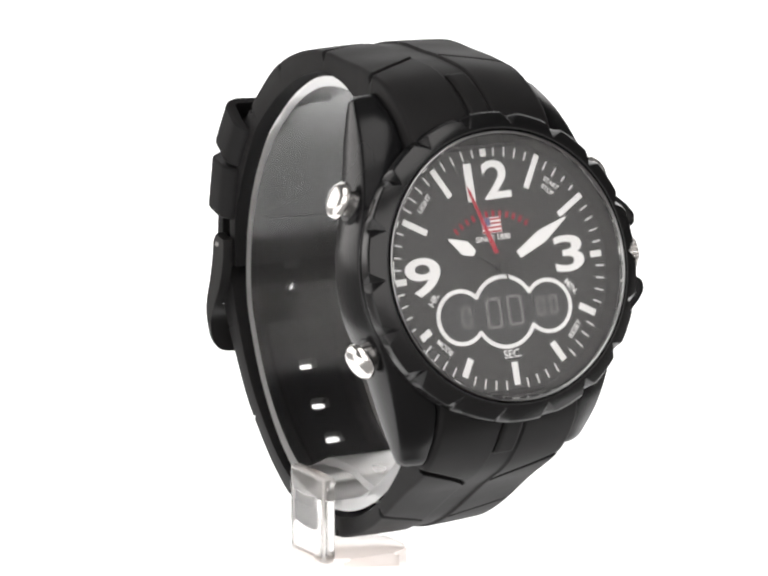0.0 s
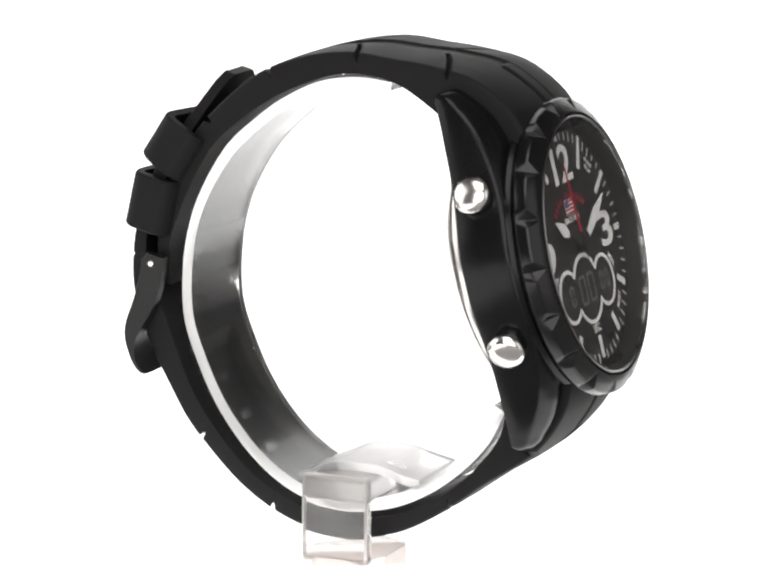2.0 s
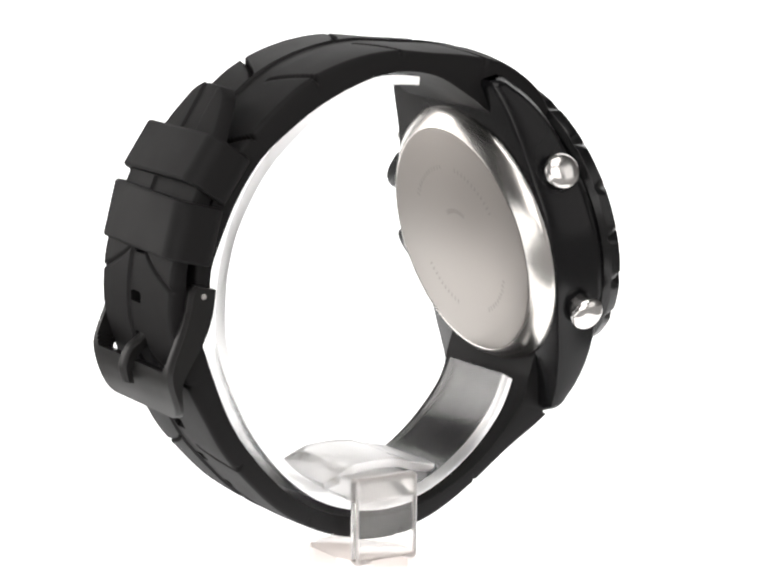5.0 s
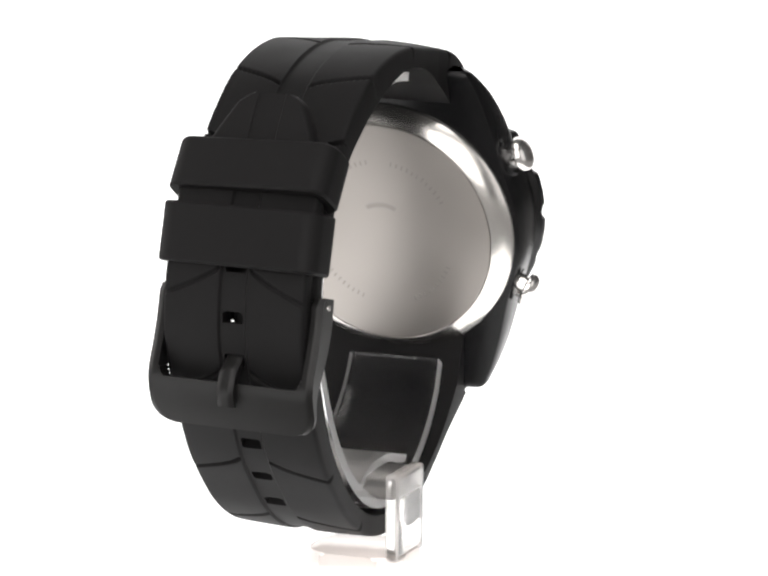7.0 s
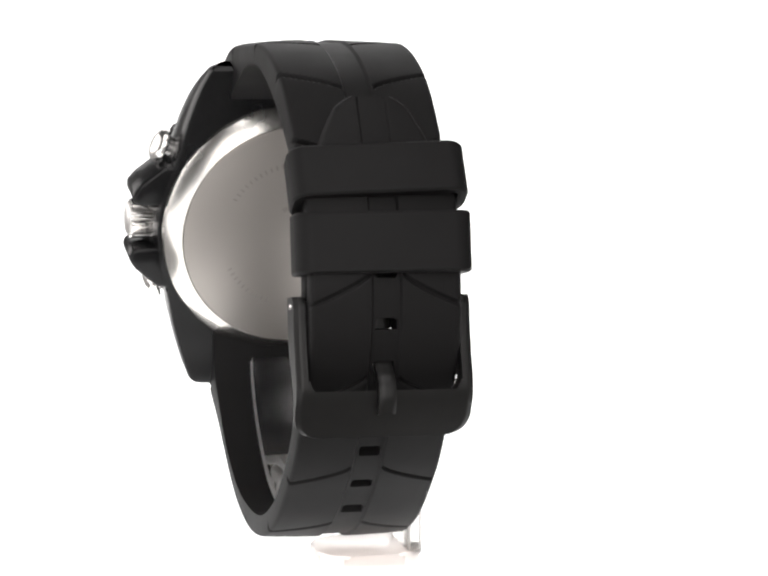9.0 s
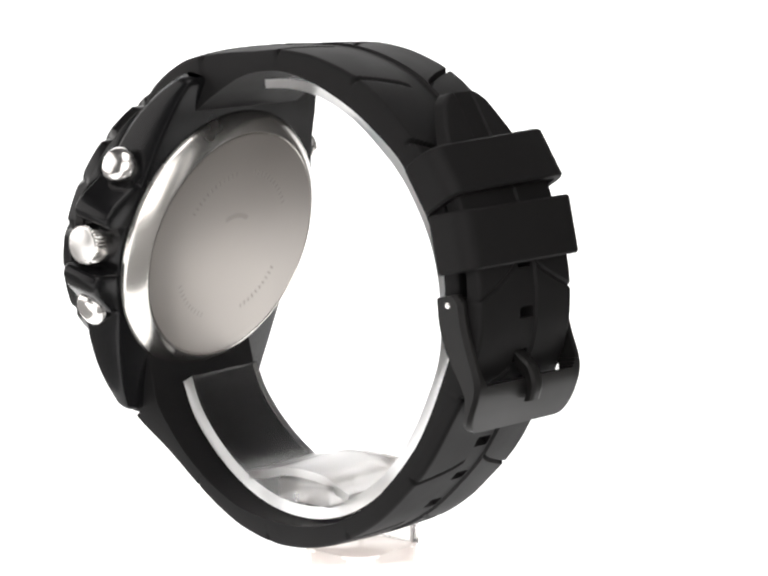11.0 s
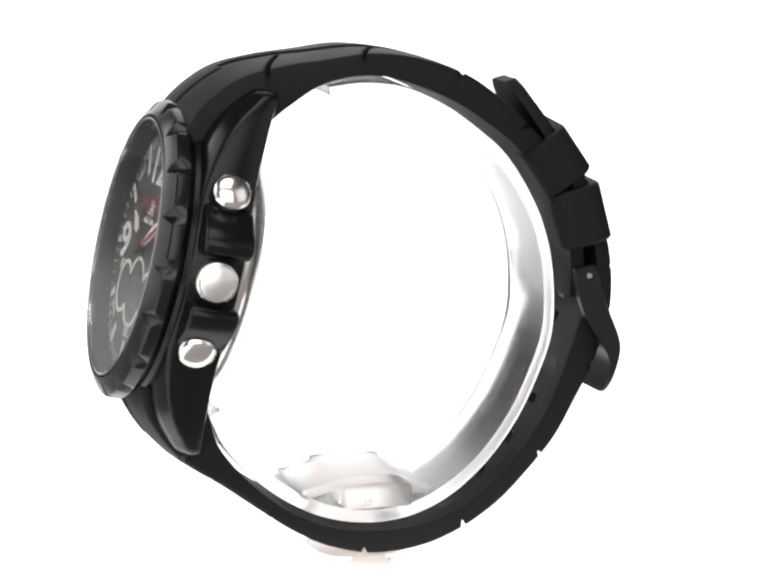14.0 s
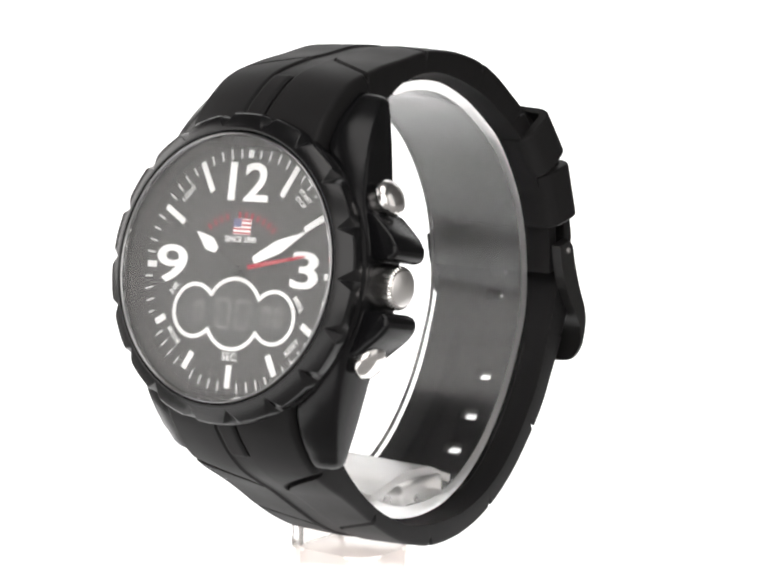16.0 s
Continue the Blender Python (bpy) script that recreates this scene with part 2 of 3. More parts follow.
def case_body():
    """Stations from lug tip to lug tip: an upright side wall, and above it a bevel that widens towards the lugs."""
    bm = bmesh.new()
    rings = []
    def ease(a, xs, ys):
        """The value between stations, rounded off over a few millimetres."""
        return float(np.mean(np.interp(np.abs(a + np.linspace(-3.2, 3.2, 17)), xs, ys)))

    for v in np.concatenate([np.linspace(-27.9, -26.7, 9)[:-1], np.linspace(-26.7, 27.5, 110), np.linspace(27.5, 28.7, 9)[1:]]):
        a = abs(v) * (1.0 if v > 0 else 1.03)
        h = ease(a, (0, 4, 8, 12, 16, 22, 26, 28.8, 29.6), (23.0, 22.8, 21.8, 20.4, 19.6, 18.2, 16.9, 15.8, 14.9))
        t = ease(a, (0, 14, 17.6, 21, 24, 27, 28.6, 29.6), (-1.4, -1.5, -1.8, -2.5, -3.9, -6.2, -8.2, -10.2))
        e = ease(a, (0, 9, 12, 16, 20, 24, 27, 29.6), (-1.9, -2.0, -2.2, -2.9, -4.0, -6.0, -8.2, -11.0))
        low = ease(a, (0, 16, 26, 29.6), (-10.4, -10.4, -11.3, -12.4))
        tip = np.clip((a - 27.5) / 1.25, 0, 0.98)
        close = 1 - math.sqrt(1 - tip * tip)
        h, t, e, low = h - 1.3 * close, t - 0.8 * close, e - 0.5 * close, low + 0.8 * close
        sink = 3.0 * smooth(a, 18, 22)
        brim = min(h - 0.6, np.interp(a, (0, 9, 14, 20), (22.6, 21.4, 15.5, 12.8)))
        half = [(0, low), (h - 0.9, low), (h - 0.25, low + 0.25), (h, low + 0.9), (h, (low + e) / 2), (h, e - 0.75), (h - 0.1, e - 0.36), (h - 0.32, e - 0.05), (h - 0.66, e + 0.16),
                ((h + brim) / 2, (e + t) / 2 + 0.25), (brim + 0.2, t), (brim - 0.3, t - 0.15), (brim - 0.6, t - 0.4 - sink), (0, t - 0.4 - sink)]
        ring = [bm.verts.new((x, v, z)) for x, z in half] + [bm.verts.new((-x, v, z)) for x, z in half[-2:0:-1]]
        rings.append(ring)
    n = len(rings[0])
    for a, b in zip(rings, rings[1:]):
        for i in range(n):
            bm.faces.new((a[i], a[(i + 1) % n], b[(i + 1) % n], b[i]))
    bm.faces.new(rings[0])
    bm.faces.new(rings[-1])
    # two guards beside the crown
    for s in (1, -1):
        pts = [(19, 3.7), (26.0, 3.7), (27.1, 4.4), (27.2, 6.0), (26.0, 7.6), (22.4, 10.6), (18, 11.4)]
        prism([(x, y * s) for x, y in pts], -10.2, -2.6, bm, 0.7, 3)
    return bm


part("case", case_body(), GLOSS, watch, "glossy black case with lugs and crown guards", CASE, 34)
part("bezel_seat", revolve([(19, -4.0), (22.6, -4.0), (22.9, -1.9), (22.5, -1.2), (19, -1.2), (19, -4.0)], 128), GLOSS, watch, "", CASE)


def bezel(n=18):
    """A sloping ring; each of its n notches is a triangle, wide and deep at the outer edge, that ends in a point on the slope."""
    # radius, height, half width of the notch (in pitches), its depth
    profile = [(20.35, -1.2, 0.01, 0), (22.4, -1.2, 0.1, 0), (23.25, -0.3, 0.15, 0.15), (23.3, 0.3, 0.17, 0.55), (23.2, 1.35, 0.185, 0.95), (23.0, 1.65, 0.175, 0.95),
               (22.5, 2.0, 0.13, 0.72), (22.0, 2.32, 0.085, 0.46), (21.5, 2.6, 0.04, 0.2), (21.15, 2.76, 0.01, 0), (20.75, 2.93, 0.01, 0), (20.5, 2.93, 0.01, 0), (20.4, 2.75, 0.01, 0)]
    bm = bmesh.new()
    rings = []
    for r, h, wide, deep in profile:
        ring = []
        for k in range(n):
            for c in range(20):
                if c < 8:
                    s = (c - 4) / 4
                    turn, d = wide * s, deep * (1 - abs(s))
                else:
                    turn, d = wide + (1 - 2 * wide) * (c - 8) / 12, 0
                d *= 0.8
                a = 2 * math.pi * (k + turn) / n
                ring.append(bm.verts.new(((r - 0.75 * d) * math.cos(a), (r - 0.75 * d) * math.sin(a), h - 0.8 * d)))
        rings.append(ring)
    rings.append(rings[0])
    m = n * 20
    for a, b in zip(rings, rings[1:]):
        for i in range(m):
            bm.faces.new((a[i], a[(i + 1) % m], b[(i + 1) % m], b[i]))
    return bm


# the bezel and the glass stand proud of the case
RING = CASE @ Matrix.Translation((0, 0.15, 0.2))
part("bezel", bezel(), BEZEL, watch, "faceted black bezel with triangular notches", RING @ Matrix.Diagonal((1.008, 1.008, 1, 1)), 16)
part("glass_ring", revolve([(20.3, 1.9), (20.32, 3.0), (20.15, 3.12), (19.95, 2.95), (19.95, 1.9), (20.3, 1.9)], 128), RIM, watch, "thin bright ring round the glass", RING)
crystal = part("glass", revolve([(0, 1.7), (19.9, 1.7), (19.95, 1.8), (19.95, 2.85), (19.8, 3.0), (0, 3.0)], 128), GLASS, watch, "clear watch glass", RING, 20)
crystal.visible_shadow = False
part("rehaut", revolve([(19.3, -1.5), (20.25, -1.5), (20.25, 1.68), (19.9, 1.68), (19.3, -1.5)], 96), DIAL, watch, "", RING)
part("caseback", revolve([(0, -13.6), (18.8, -13.6), (19.0, -13.5), (19.0, -10.2), (0, -10.2)], 128), STEEL, watch, "brushed steel case back", CASE)
part("caseback_rim", revolve([(19.05, -10.2), (19.05, -13.4), (19.2, -13.55), (19.5, -13.45), (21.9, -11.4), (22.15, -10.9), (22.15, -10.2), (19.75, -10.2)], 128), POLISH, watch, "polished steel rim", CASE)
bm = bmesh.new()
for rad, a0, a1 in ((12.5, 30, 80), (12.5, 100, 150), (12.5, 205, 250), (12.5, 290, 335), (5, 60, 120)):
    for a in np.arange(a0, a1, 4.5):
        m = Matrix.Rotation(radians(a), 4, "Z") @ Matrix.Translation((rad, 0, -13.605))
        bmesh.ops.create_cube(bm, size=1, matrix=m @ Matrix.Diagonal((0.8, 0.3, 0.02, 1)))
tagged(part("engraving", bm, ETCHED, watch, "faint rings of engraved marks", CASE), kind="stuff")


def pusher(side, up):
    """A stem with a domed chrome cap that leans outwards."""
    m = CASE @ Matrix.Translation((19.6 if side > 0 else -19.7, 11.9 if up > 0 else -9.9, -6.0)) @ Matrix.Rotation(radians(up * side * 24), 4, "Z") @ Matrix.Rotation(radians(side * 90), 4, "Y")
    stem = part("pusher", revolve([(0, -1.5), (3.1, -1.5), (3.1, 0.6), (2.75, 0.9), (2.75, 1.1), (0, 1.1)], 40), GLOSS, watch, "chrome pusher with a domed cap", m)
    part("cap", revolve([(0, 1.0), (2.0, 1.0), (2.0, 2.45), (2.7, 2.55), (2.9, 2.8), (2.9, 3.25), (2.7, 3.7), (2.1, 4.15), (1.1, 4.45), (0, 4.52)], 48), CHROME, stem, "chrome cap", m)


for side in (1, -1):
    for up in (1, -1):
        pusher(side, up)

CROWN = CASE @ Matrix.Translation((23.0, 0, -5.7)) @ Matrix.Rotation(radians(90), 4, "Y")
crown = part("crown", revolve([(0, -1), (2.9, -1), (3.15, 0.3), (3.15, 3.6), (2.95, 3.9), (2.6, 4.0), (0, 4.0)], 34 * 4,
             wobble=lambda a, k: ((0.13 * math.cos(34 * a) if k in (2, 3) else 0), 0)), CHROME, watch, "knurled chrome crown", CROWN, 25)
part("cap", revolve([(0, 3.9), (2.65, 3.9), (2.65, 4.1), (2.35, 4.3), (0, 4.42)], 64), SATIN, crown, "smooth chrome crown face", CROWN)


# ---- the dial and what is printed on it ----
FACE = CASE @ Matrix.Translation((0.25, 0, -0.9)) @ Matrix.Rotation(radians(1.2), 4, "Z")
dial = part("dial", revolve([(0, -0.8), (20.2, -0.8), (20.2, 0.0), (0, 0.0)], 96), DIAL, watch, "black dial with white printing", FACE)


def on_dial(x, y, turn=0, h=0.06):
    return FACE @ Matrix.Translation((x, y, h)) @ Matrix.Rotation(radians(turn), 4, "Z")


MARKS = {0: (17.0, 19.0, 1.0), 30: (13.2, 18.7, 0.95), 60: (13.4, 18.6, 0.95), 90: (16.2, 18.2, 1.0), 120: (14.9, 17.9, 1.05), 150: (14.2, 17.6, 1.05),
         180: (14.3, 17.8, 1.05), 210: (14.8, 17.8, 1.05), 240: (15.6, 17.6, 1.05), 270: (16.3, 18.1, 1.0), 300: (13.4, 17.8, 0.95), 330: (13.4, 18.4, 0.95)}
for deg, (r0, r1, w) in MARKS.items():
    part("hour_marker", box(-w / 2, w / 2, r0, r1, 0, 0.14, 0.03, 1), WHITE, dial, "", on_dial(0, 0, -deg, 0))
for k in range(60):
    if k % 5:
        part("minute_tick", box(-0.11, 0.11, 17.0 if k not in (8, 9, 41) else 17.4, 18.5, 0.0, 0.06), WHITE, dial, "", on_dial(0, 0, -6 * k, 0.0))
for text, x, y, size, wide, bold in (("12", -0.75, 13.0, 8.1, 1.24, 0.14), ("3", 12.5, 0.4, 7.6, 1.72, 0.14), ("9", -13.3, 0.0, 7.9, 1.68, 0.12)):
    part("numeral", lettering(text, size, bold, 0.05, 0.93), WHITE, dial, "large white numeral", on_dial(x, y) @ Matrix.Diagonal((wide, 1, 1, 1)))
for text, x, y, size, turn in (("SEC.", 0.0, -13.1, 1.75, 0), ("HR.", -12.1, -3.3, 1.45, 52), ("MIN.", 11.9, -4.4, 1.4, -52), ("START", 11.1, 11.6, 1.0, -40), ("STOP", 10.3, 10.7, 1.0, -40),
                               ("LIGHT", -11.3, 11.1, 1.15, 46), ("MODE", -11.5, -10.6, 1.15, -46), ("RESET", 11.5, -10.9, 1.2, 46), ("SINCE 1890", -0.4, 4.6, 1.22, 0)):
    part("lettering", lettering(text, size, 0.02, 0.02), WHITE, dial, "", on_dial(x, y, turn))
for k in range(12):
    if k != 4:
        a = -36 + 72 * k / 11
        part("printed_bar", box(-0.2, 0.2, 10.0, 11.0, 0, 0.05), RED, dial, "", FACE @ Matrix.Translation((-0.4, -2.2, 0)) @ Matrix.Rotation(radians(-a), 4, "Z"))
part("emblem", box(-2.05, 1.35, 5.35, 7.75, 0, 0.04), WHITE, dial, "small striped emblem", FACE)
for k in range(4):
    part("stripe", box(-2.05, 1.35, 5.45 + 0.62 * k, 5.74 + 0.62 * k, 0.035, 0.065), RED, dial, "", FACE)
part("canton", box(-2.02, -0.55, 6.5, 7.72, 0.04, 0.085), BLUE, dial, "", FACE)

# the display: three joined round windows with one white outline
RINGS = ((-7.9, -6.5, 3.95), (-0.3, -6.6, 5.3), (7.4, -6.7, 3.9))
for cx, cy, r in RINGS:
    part("display_window", revolve([(0, 0.0), (r, 0.0), (r, 0.03 + 0.01 * (cx > 0) + 0.02 * (cx < -1)), (0, 0.03 + 0.01 * (cx > 0) + 0.02 * (cx < -1))], 72), LCD, dial, "dark display window", on_dial(cx, cy, 0, 0.0))


def outline():
    bm = bmesh.new()
    for i, (cx, cy, r) in enumerate(RINGS):
        n = 240
        inside = lambda x, y: any(j != i and math.hypot(x - RINGS[j][0], y - RINGS[j][1]) < RINGS[j][2] - 0.12 for j in range(3))
        for k in range(n):
            a, b = 2 * math.pi * k / n, 2 * math.pi * (k + 1) / n
            mid = (a + b) / 2
            if inside(cx + r * math.cos(mid), cy + r * math.sin(mid)):
                continue
            ring = []
            for h in (0.0, 0.12):
                ring.append([bm.verts.new((cx + q * math.cos(w), cy + q * math.sin(w), h)) for q, w in ((r - 0.3, a), (r + 0.32, a), (r + 0.32, b), (r - 0.3, b))])
            bm.faces.new(ring[1])
            for s in range(4):
                bm.faces.new((ring[0][s], ring[0][(s + 1) % 4], ring[1][(s + 1) % 4], ring[1][s]))
    bmesh.ops.remove_doubles(bm, verts=bm.verts, dist=0.002)
    return bm


part("display_outline", outline(), WHITE, dial, "white outline of the display", FACE)


def digit(x, y, w, h):
    bm = bmesh.new()
    t, g = 0.46, 0.2
    for x0, x1, y0, y1 in ((-w / 2 + t, w / 2 - t, h / 2 - t, h / 2), (-w / 2 + t, w / 2 - t, -h / 2, -h / 2 + t),
                           (-w / 2, -w / 2 + t, g, h / 2 - g), (w / 2 - t, w / 2, g, h / 2 - g), (-w / 2, -w / 2 + t, -h / 2 + g, -g), (w / 2 - t, w / 2, -h / 2 + g, -g)):
        box(x0, x1, y0, y1, 0, 0.03, bm=bm)
    part("display_digit", bm, SEGMENT, dial, "faint grey digit", on_dial(x, y, 0, 0.05))


for x, w, h in ((-7.0, 1.8, 3.3), (-2.2, 2.7, 4.7), (1.5, 2.7, 4.7), (6.1, 1.6, 3.1), (8.4, 1.6, 3.1)):
    digit(x, -6.6, w, h)


def pointer(name, deg, pts, tail, mat, h, label):
    m = on_dial(0, 0, -deg, h)
    ob = part(name, prism(pts, 0, 0.18, None, 0.04, 1), mat, watch, label, m)
    if tail:
        part("stem", box(-0.16, 0.16, -1.5, tail, 0.0, 0.12), DARK, ob, "dark stem", m)
    return ob


pointer("minute_pointer", 63.2, [(-0.62, 3.5), (0.62, 3.5), (1.05, 8.6), (0.12, 13.8), (-0.12, 13.8), (-1.05, 8.6)], 3.6, WHITE, 0.75, "white lozenge minute pointer")
pointer("hour_pointer", 302.5, [(-0.5, 5.1), (0.5, 5.1), (1.15, 6.9), (0.1, 10.0), (-0.1, 10.0), (-1.15, 6.9)], 5.2, WHITE, 0.5, "white lozenge hour pointer")
part("hub", revolve([(0, 0), (0.75, 0), (0.75, 1.2), (0.5, 1.3), (0, 1.3)], 32), DARK, watch, "", FACE)
second_pointer = part("second_pointer", prism([(-0.36, 2.4), (0.36, 2.4), (0.2, 12.5), (0.0, 13.4), (-0.2, 12.5)], 0, 0.12), RED, watch, "thin red second pointer")
bm = prism([(-0.12, -3), (0.12, -3), (0.12, 2.4), (-0.12, 2.4)], 0.01, 0.1)
part("stem", bm, DARK, second_pointer, "dark stem")

# ---- the strap, in its two lengths ----
UP_OUT = [(-33.5, 17.8), (-30, 23.0), (-23.4, 27.4), (-16.1, 29.0), (-9, 29.6), (-2.3, 30.1), (5.3, 29.2), (13.1, 26.5), (19.3, 22.2), (25.3, 16.3), (29.3, 10.1), (31.7, 3), (33, -3), (32.7, -9.3)]
UP_IN = [(-27, 15), (-24, 17), (-20, 18.7), (-15.5, 22), (-9.5, 25.4), (-2.4, 26.4), (4.2, 25.0), (10.9, 22.1), (16.2, 18.7), (21.4, 14.4), (25.4, 8.7), (28.4, 2.4), (30.2, -3), (30.1, -9.6)]
LO_OUT = [(-40.6, -18.8), (-39.0, -24.9), (-33.8, -31.8), (-25.7, -37.3), (-19, -42), (-13.8, -45.3), (-8.7, -47.6), (-2, -49), (5.4, -48.4), (12.2, -46), (18.5, -42), (24, -36.7), (28, -32), (31.3, -26.4),
          (34.6, -20), (37, -13), (37.6, -7.6), (36.9, -1), (34.5, 6), (32, 12), (28.8, 17), (24.2, 24.6)]
LO_IN = [(-30, -20), (-28.5, -25), (-27, -30), (-22.6, -35.5), (-18, -39.5), (-13.3, -42.3), (-8.7, -44.1), (-2.4, -45), (5.3, -44.6), (11.6, -42.4), (17, -38.8), (21.6, -34), (25.4, -28.9), (27.9, -24.0),
         (30.0, -18.6), (32.0, -13), (34.2, -8.2), (34.3, -1.5), (31.8, 5), (29.2, 11), (26, 17), (22, 24)]


def carving(vees, front, step=6.8):
    """Rounded edges, a sunken middle strip, and curved cuts that run from the strip to the edges. vees: where each meets the strip and the edge."""
    def depth(p, u, wide):
        a = np.abs(u)
        crown = np.interp(p, (0, front, front + 2.5), (1.7, 1.0, 0.35)) * (a / wide) ** 2
        x = np.clip((a - (wide - 0.7)) / 0.7, 0, 1)
        d = crown + 0.7 * (1 - np.sqrt(1 - 0.98 * x * x))
        d = d + 0.42 * (1 - smooth(a, 2.05, 2.35))
        for mid, edge in vees:
            f = np.clip((a - 2.6) / (wide - 2.6), 0, 1)
            line = mid + (edge - mid) * f ** 0.75
            cut = 1 - smooth(np.abs(p - line) * step, 0.15, 0.42)
            d = d + (1.05 if mid < 13 else 0.4) * cut * smooth(a, 2.3, 2.7)
        return d
    return depth


sheet_part("upper_strap", RUBBER, watch, "black rubber strap with curved grooves", UP_OUT, UP_IN,
           lambda p: np.interp(p, (0, 2.6, 3.2, 6, 10, 13), (12.3, 12.3, 12.1, 11.9, 11.5, 11.5)), 330, 121,
           depth=carving(((3.25, 2.6), (5.4, 4.85), (7.4, 6.9), (9.3, 8.7)), 2.5), sharp=40)
HOLES = (10.25, 11.27, 12.5, 14.75, 15.95, 17.15, 18.2)
sheet_part("lower_strap", RUBBER, watch, "black rubber strap with punched holes and curved grooves", LO_OUT, LO_IN,
           lambda p: np.interp(p, (0, 1.8, 2.5, 7, 12, 18.8, 19.6, 20.3, 20.75, 21), (12.3, 12.3, 12.1, 11.7, 11.6, 11.6, 10.2, 7.6, 5.4, 3.2)), 620, 127,
           depth=carving(((2.68, 2.0), (4.75, 4.0), (7.35, 6.75), (9.7, 9.05), (12.0, 11.35), (14.5, 13.9), (17.1, 16.4)), 1.5, 6.4),
           hollow=lambda p, u: 1.45 * smooth(p, 8.6, 9.6) * (1 - smooth(p, 13.2, 13.8)) * (1 - smooth(np.abs(u), 5.5, 7.5)),
           skip=lambda p, u: sum(((np.abs(u) / 1.65) ** 6 + (np.abs(p - h) * 6.4 / 1.0) ** 6 < 1).astype(int) for h in HOLES) > 0, sharp=40)
for outer, p0, p1, side in ((UP_OUT, 0.3, 2.02, 1), (LO_OUT, 0.4, 1.66, -1)):
    run = spline(outer, np.linspace(p0, p1, 9))
    along = np.gradient(run, axis=0)
    out = np.stack([-along[:, 1], along[:, 0]], 1) * side / np.linalg.norm(along, axis=1)[:, None]
    sheet_part("strap_inset", RUBBER, watch, "small smooth raised inset", run + 0.16 * out, run - 1.4 * out, 1.75, 40, 15,
               depth=lambda p, u, w: 0.3 * smooth(np.abs(u), w - 0.4, w) + 0.3 * smooth(p, 7.6, 8.0))


def loop(y0, z0, y1, z1, rad, label):
    """A flat rubber keeper round both straps, from one end of it to the other."""
    way = Vector((0, y1 - y0, z1 - z0))
    length = way.length
    way.normalize()
    across = Vector((1, -0.045, -0.07))
    across = (across - way * across.dot(way)).normalized()
    out = way.cross(across)
    m = Matrix.Translation((0, y0, z0)) @ Matrix((across, out, way)).transposed().to_4x4()
    bm = bmesh.new()
    rings = []
    for w, hw, hr, rr in ((0, 13.1, rad, 2.5), (0.35, 13.4, rad + 0.25, 2.7), (length - 0.35, 13.4, rad + 0.25, 2.7), (length, 13.1, rad, 2.5),
                          (length, 11.7, rad - 1.25, 0.8), (0, 11.7, rad - 1.25, 0.8)):
        ring = []
        for sx, sy, a0 in ((1, 1, 0), (-1, 1, 90), (-1, -1, 180), (1, -1, 270)):
            for k in range(7):
                a = radians(a0 + 15 * k)
                ring.append(bm.verts.new((sx * (hw - rr) + rr * math.cos(a), sy * (hr - rr) + rr * math.sin(a), w)))
        rings.append(ring)
    rings.append(rings[0])
    for a, b in zip(rings, rings[1:]):
        for i in range(28):
            bm.faces.new((a[i], a[(i + 1) % 28], b[(i + 1) % 28], b[i]))
    return part("strap_loop", bm, RUBBER, watch, label, m)


loop(26.2, 16.0, 30.8, 9.2, 3.95, "black rubber strap keeper")
loop(31.5, 7.9, 33.7, -1.0, 3.95, "black rubber strap keeper")

# the buckle: a U-shaped frame hinged on a pin, with a tongue
BK_OUT = [(34.5, -4.0), (35.2, -8), (36.4, -12), (38.0, -16.2), (38.2, -18.8), (37.3, -22), (36.0, -25.3)]
BK_IN = [(30.4, -5.0), (31.0, -9.2), (32.5, -13.2), (34.7, -16.8), (36.0, -19.4), (36.0, -22), (35.2, -25.0)]
buckle = sheet_part("buckle", BUCKLE, watch, "black metal buckle frame", BK_OUT, BK_IN,
                    lambda p: 13.6 - 3.6 * (1 - np.sqrt(1 - np.clip((p - 4.9) / 1.1, 0, 1) ** 2 * 0.98)), 90, 93,
                    depth=lambda p, u, w: 0.5 * smooth(np.abs(u), w - 0.9, w) + 0.8 * (1 - smooth(p, 0, 0.5)),
                    skip=lambda p, u: (np.abs(u) < 11.7 - 0.9 * smooth(p, 3.0, 3.65)) & (p < 3.6))
sheet_part("tongue", BUCKLE, buckle, "metal tongue", [(33.6, -5.6), (34.3, -10.5), (36.0, -13.8), (38.7, -15.8), (39.8, -18.6), (39.3, -21.2)],
           [(32.0, -6.4), (32.8, -11.4), (34.6, -13.6), (37.4, -17.2), (38.5, -19.0), (38.1, -21.4)], 1.35, 40, 9, depth=lambda p, u, w: 0.35 * smooth(np.abs(u), w - 0.6, w))
PIN = Matrix.Translation((0, 32.6, -5.9)) @ Matrix.Rotation(radians(90), 4, "Y")
part("pin", revolve([(0, -13.2), (0.85, -13.2), (0.85, 13.2), (0, 13.2)], 24), BUCKLE, buckle, "", PIN)
for s in (1, -1):
    part("pin_end", revolve([(0, 13.5 * s), (0.5, 13.5 * s), (0.45, 13.8 * s), (0, 13.85 * s)], 20), CHROME, buckle, "bright pin end", PIN)

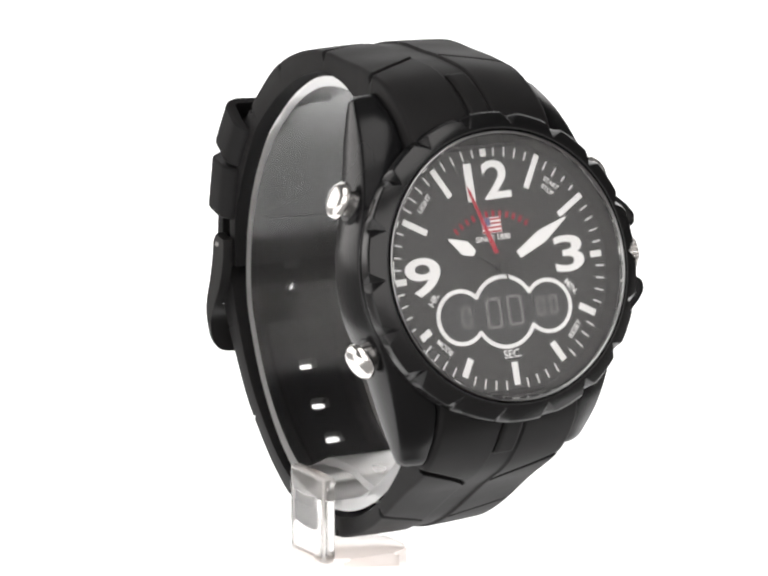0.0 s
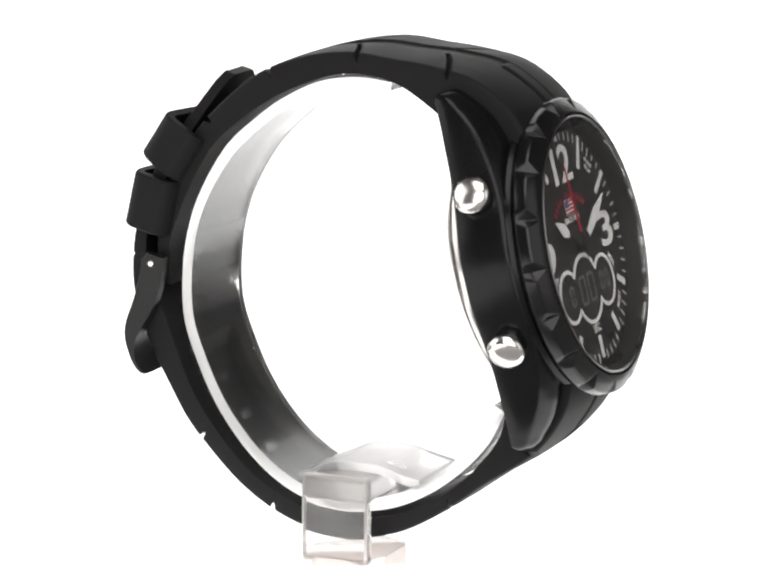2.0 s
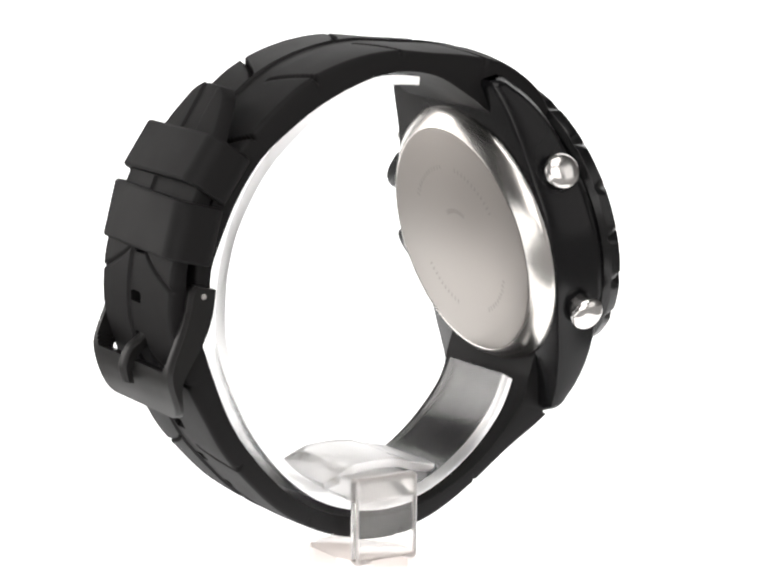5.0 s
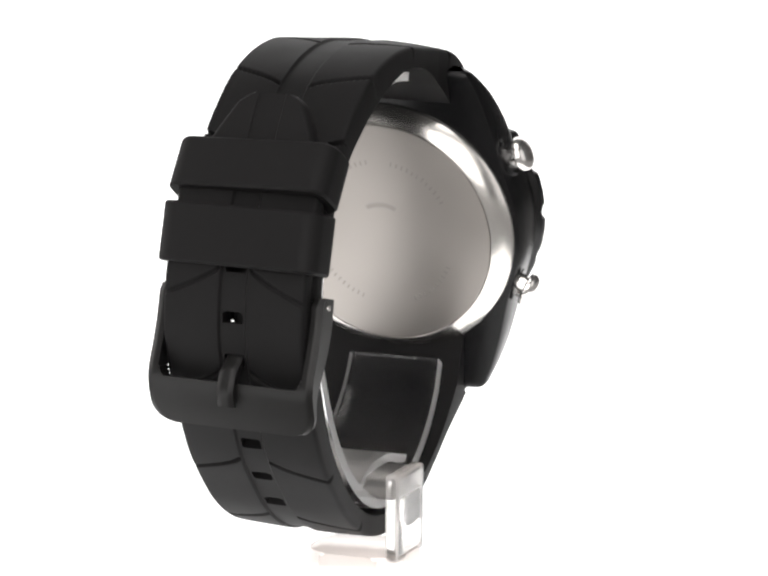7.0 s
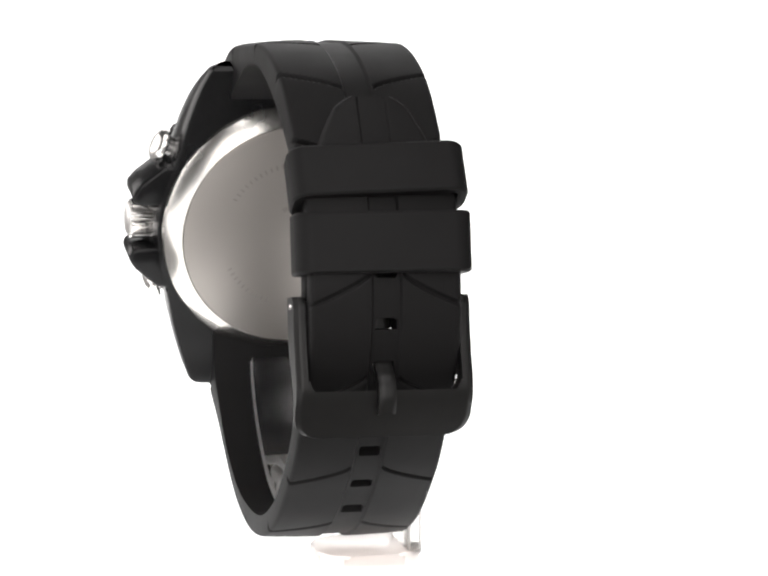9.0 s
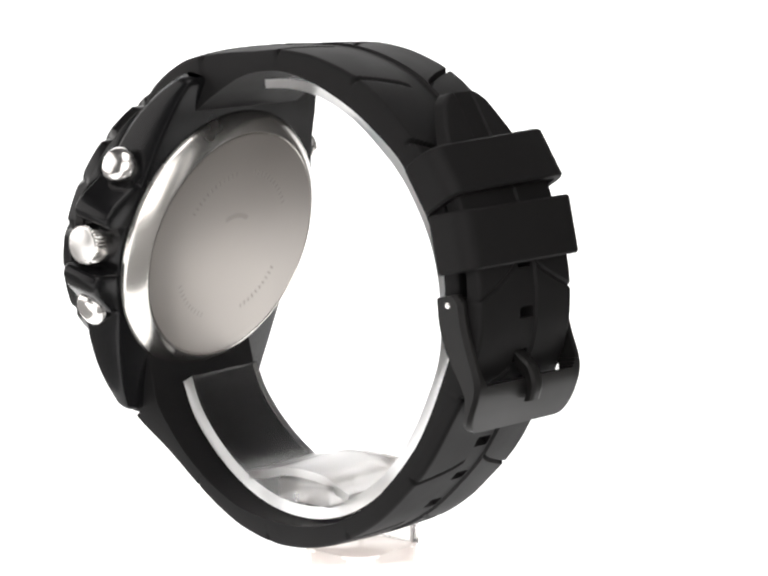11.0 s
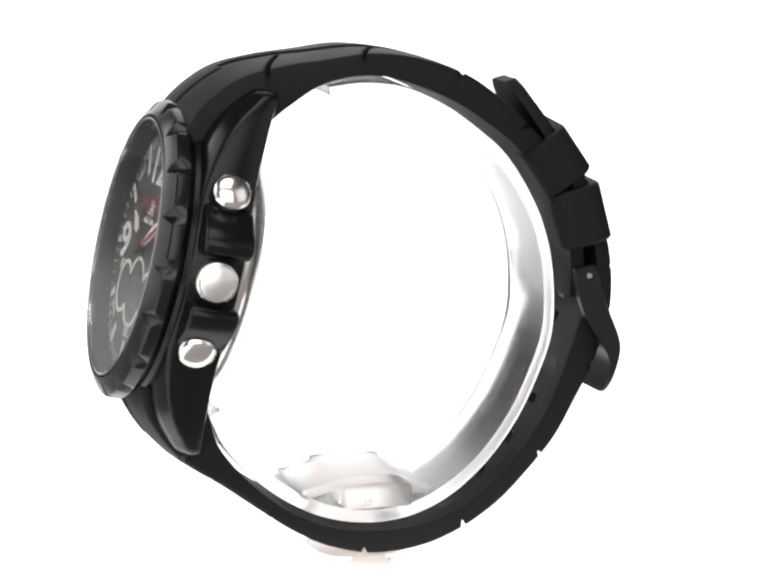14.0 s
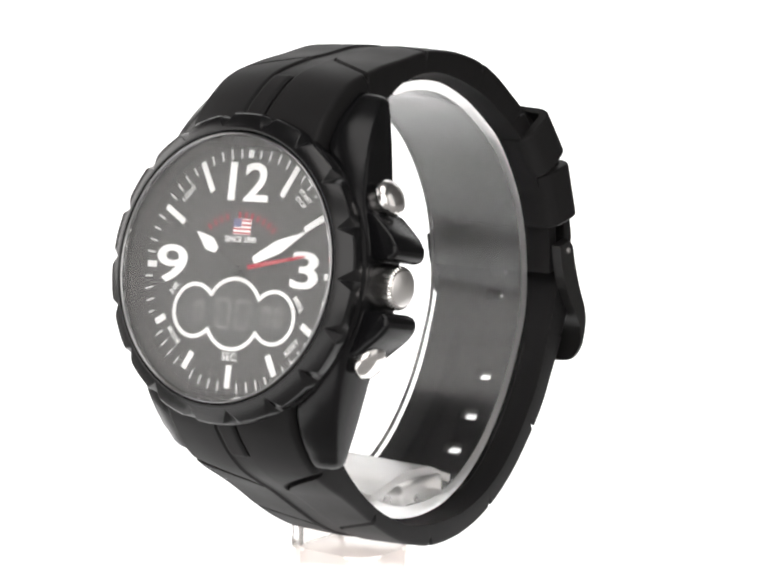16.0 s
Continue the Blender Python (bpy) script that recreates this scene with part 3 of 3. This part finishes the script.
# ---- the clear display stand ----
stand = tagged(new("display_stand"), "clear acrylic watch stand with a curved band and foot", "stand")
AC_OUT = [(-8.2, 24.9), (-2.5, 25.4), (4.0, 24.5), (10.4, 21.6), (15.5, 18.0), (20.4, 13.6), (24.2, 7.9), (27.0, 1.7), (28.6, -6), (28.6, -15), (26.2, -22.5), (22.4, -30), (17.2, -36.6), (11.4, -41.3),
          (5, -44.0), (-2, -44.7), (-9, -43.4), (-15.2, -40.4), (-20.6, -36.2), (-24.8, -31.4), (-27.2, -26.4)]
AC_IN = [(-8.0, 23.4), (-2.5, 23.7), (3.6, 22.7), (9.6, 20.0), (14.4, 16.5), (19, 12.2), (22.6, 7.0), (25.3, 1.2), (26.8, -6), (26.8, -14.5), (24.5, -21.6), (20.9, -28.8), (16, -35), (10.5, -39.3),
         (4.6, -41.9), (-2, -42.5), (-8.3, -41.3), (-14, -38.5), (-19, -34.6), (-22.9, -30), (-25.2, -25.2)]
band = sheet_part("band", ACRYLIC, stand, "curved clear acrylic band", AC_OUT, AC_IN, lambda p: np.interp(p, (0, 14, 20), (9.2, 9.2, 8.0)), 140, 15,
           depth=lambda p, u, w: 0.15 * smooth(np.abs(u), w - 0.8, w), centre=-1.2)
band.data.materials.append(CUT)
for face in band.data.polygons:
    if abs(face.normal.x) > 0.9:
        face.material_index = 1
sheet_part("saddle", FROST, stand, "raised clear saddle", [(-12.5, -38.9), (-9, -38.2), (-6, -37.3), (-3.5, -37.0), (0, -37.0), (3, -37.3), (6, -38.6), (8.5, -39.6)],
           [(-12.2, -40.2), (-8.8, -39.6), (-5.8, -38.7), (-3.5, -38.4), (0, -38.4), (2.8, -38.7), (5.7, -40.0), (8.2, -40.9)], 8.0, 60, 9, centre=-0.6)
part("bar", box(-13.6, 8.2, -5.7, 5.5, -42.3, -38.7, 0.7), FROST, stand, "clear cross bar")
post = part("post", box(-14.4, -12.0, -5.8, 5.7, -52.5, -38.2, 0.7, 4), POST, stand, "clear upright post")
corners = [(cx + 4.5 * math.cos(radians(a)), cy + 4.5 * math.sin(radians(a))) for cx, cy, a0 in ((-2.3, 2.5, 0), (-10.1, 2.5, 90), (-10.1, -2.7, 180), (-2.3, -2.7, 270)) for a in range(a0, a0 + 91, 15)]
foot = part("foot", prism(corners, -56.0, -51.6, None, 0.45), FOOT, stand, "clear foot with rounded corners")
for piece in (post, foot):
    # grey edge lines are put into the rounded edges' colour, so the outline shows
    piece.data.materials.append(RIDGE)
    for face in piece.data.polygons:
        if max(abs(c) for c in face.normal) < 0.97 and face.area < 8e-6:
            face.material_index = 1


# ---- the turn ----
def turn_at(t):
    return 28.9 + 18.3375 * t - 0.003 * t * (t - 16) + 0.001 * t * (t - 16) * (t - 8)


def motions():
    times = [0.5 * k for k in range(33)]
    lean = Matrix.Translation((0, 0, -0.008)) @ Matrix.Rotation(radians(-1.5), 4, "Y") @ Matrix.Translation((0, 0, 0.008))
    watch_rows, stand_rows, second_rows = [], [], []
    for t in times:
        spin = Matrix.Rotation(radians(turn_at(t)), 4, "Z")
        watch_rows.append((t, spin @ Matrix.Translation((0.0049, 0, 0.056)) @ lean))
        stand_rows.append((t, spin @ Matrix.Translation((0.0050, 0, 0.056))))
        small = FACE.copy()
        small.translation = FACE.translation * MM
        second_rows.append((t, small @ Matrix.Translation((0, 0, 1.0 * MM)) @ Matrix.Rotation(radians(18 - 6 * t), 4, "Z")))
    walk(watch, watch_rows)
    walk(stand, stand_rows)
    walk(second_pointer, second_rows)


motions()
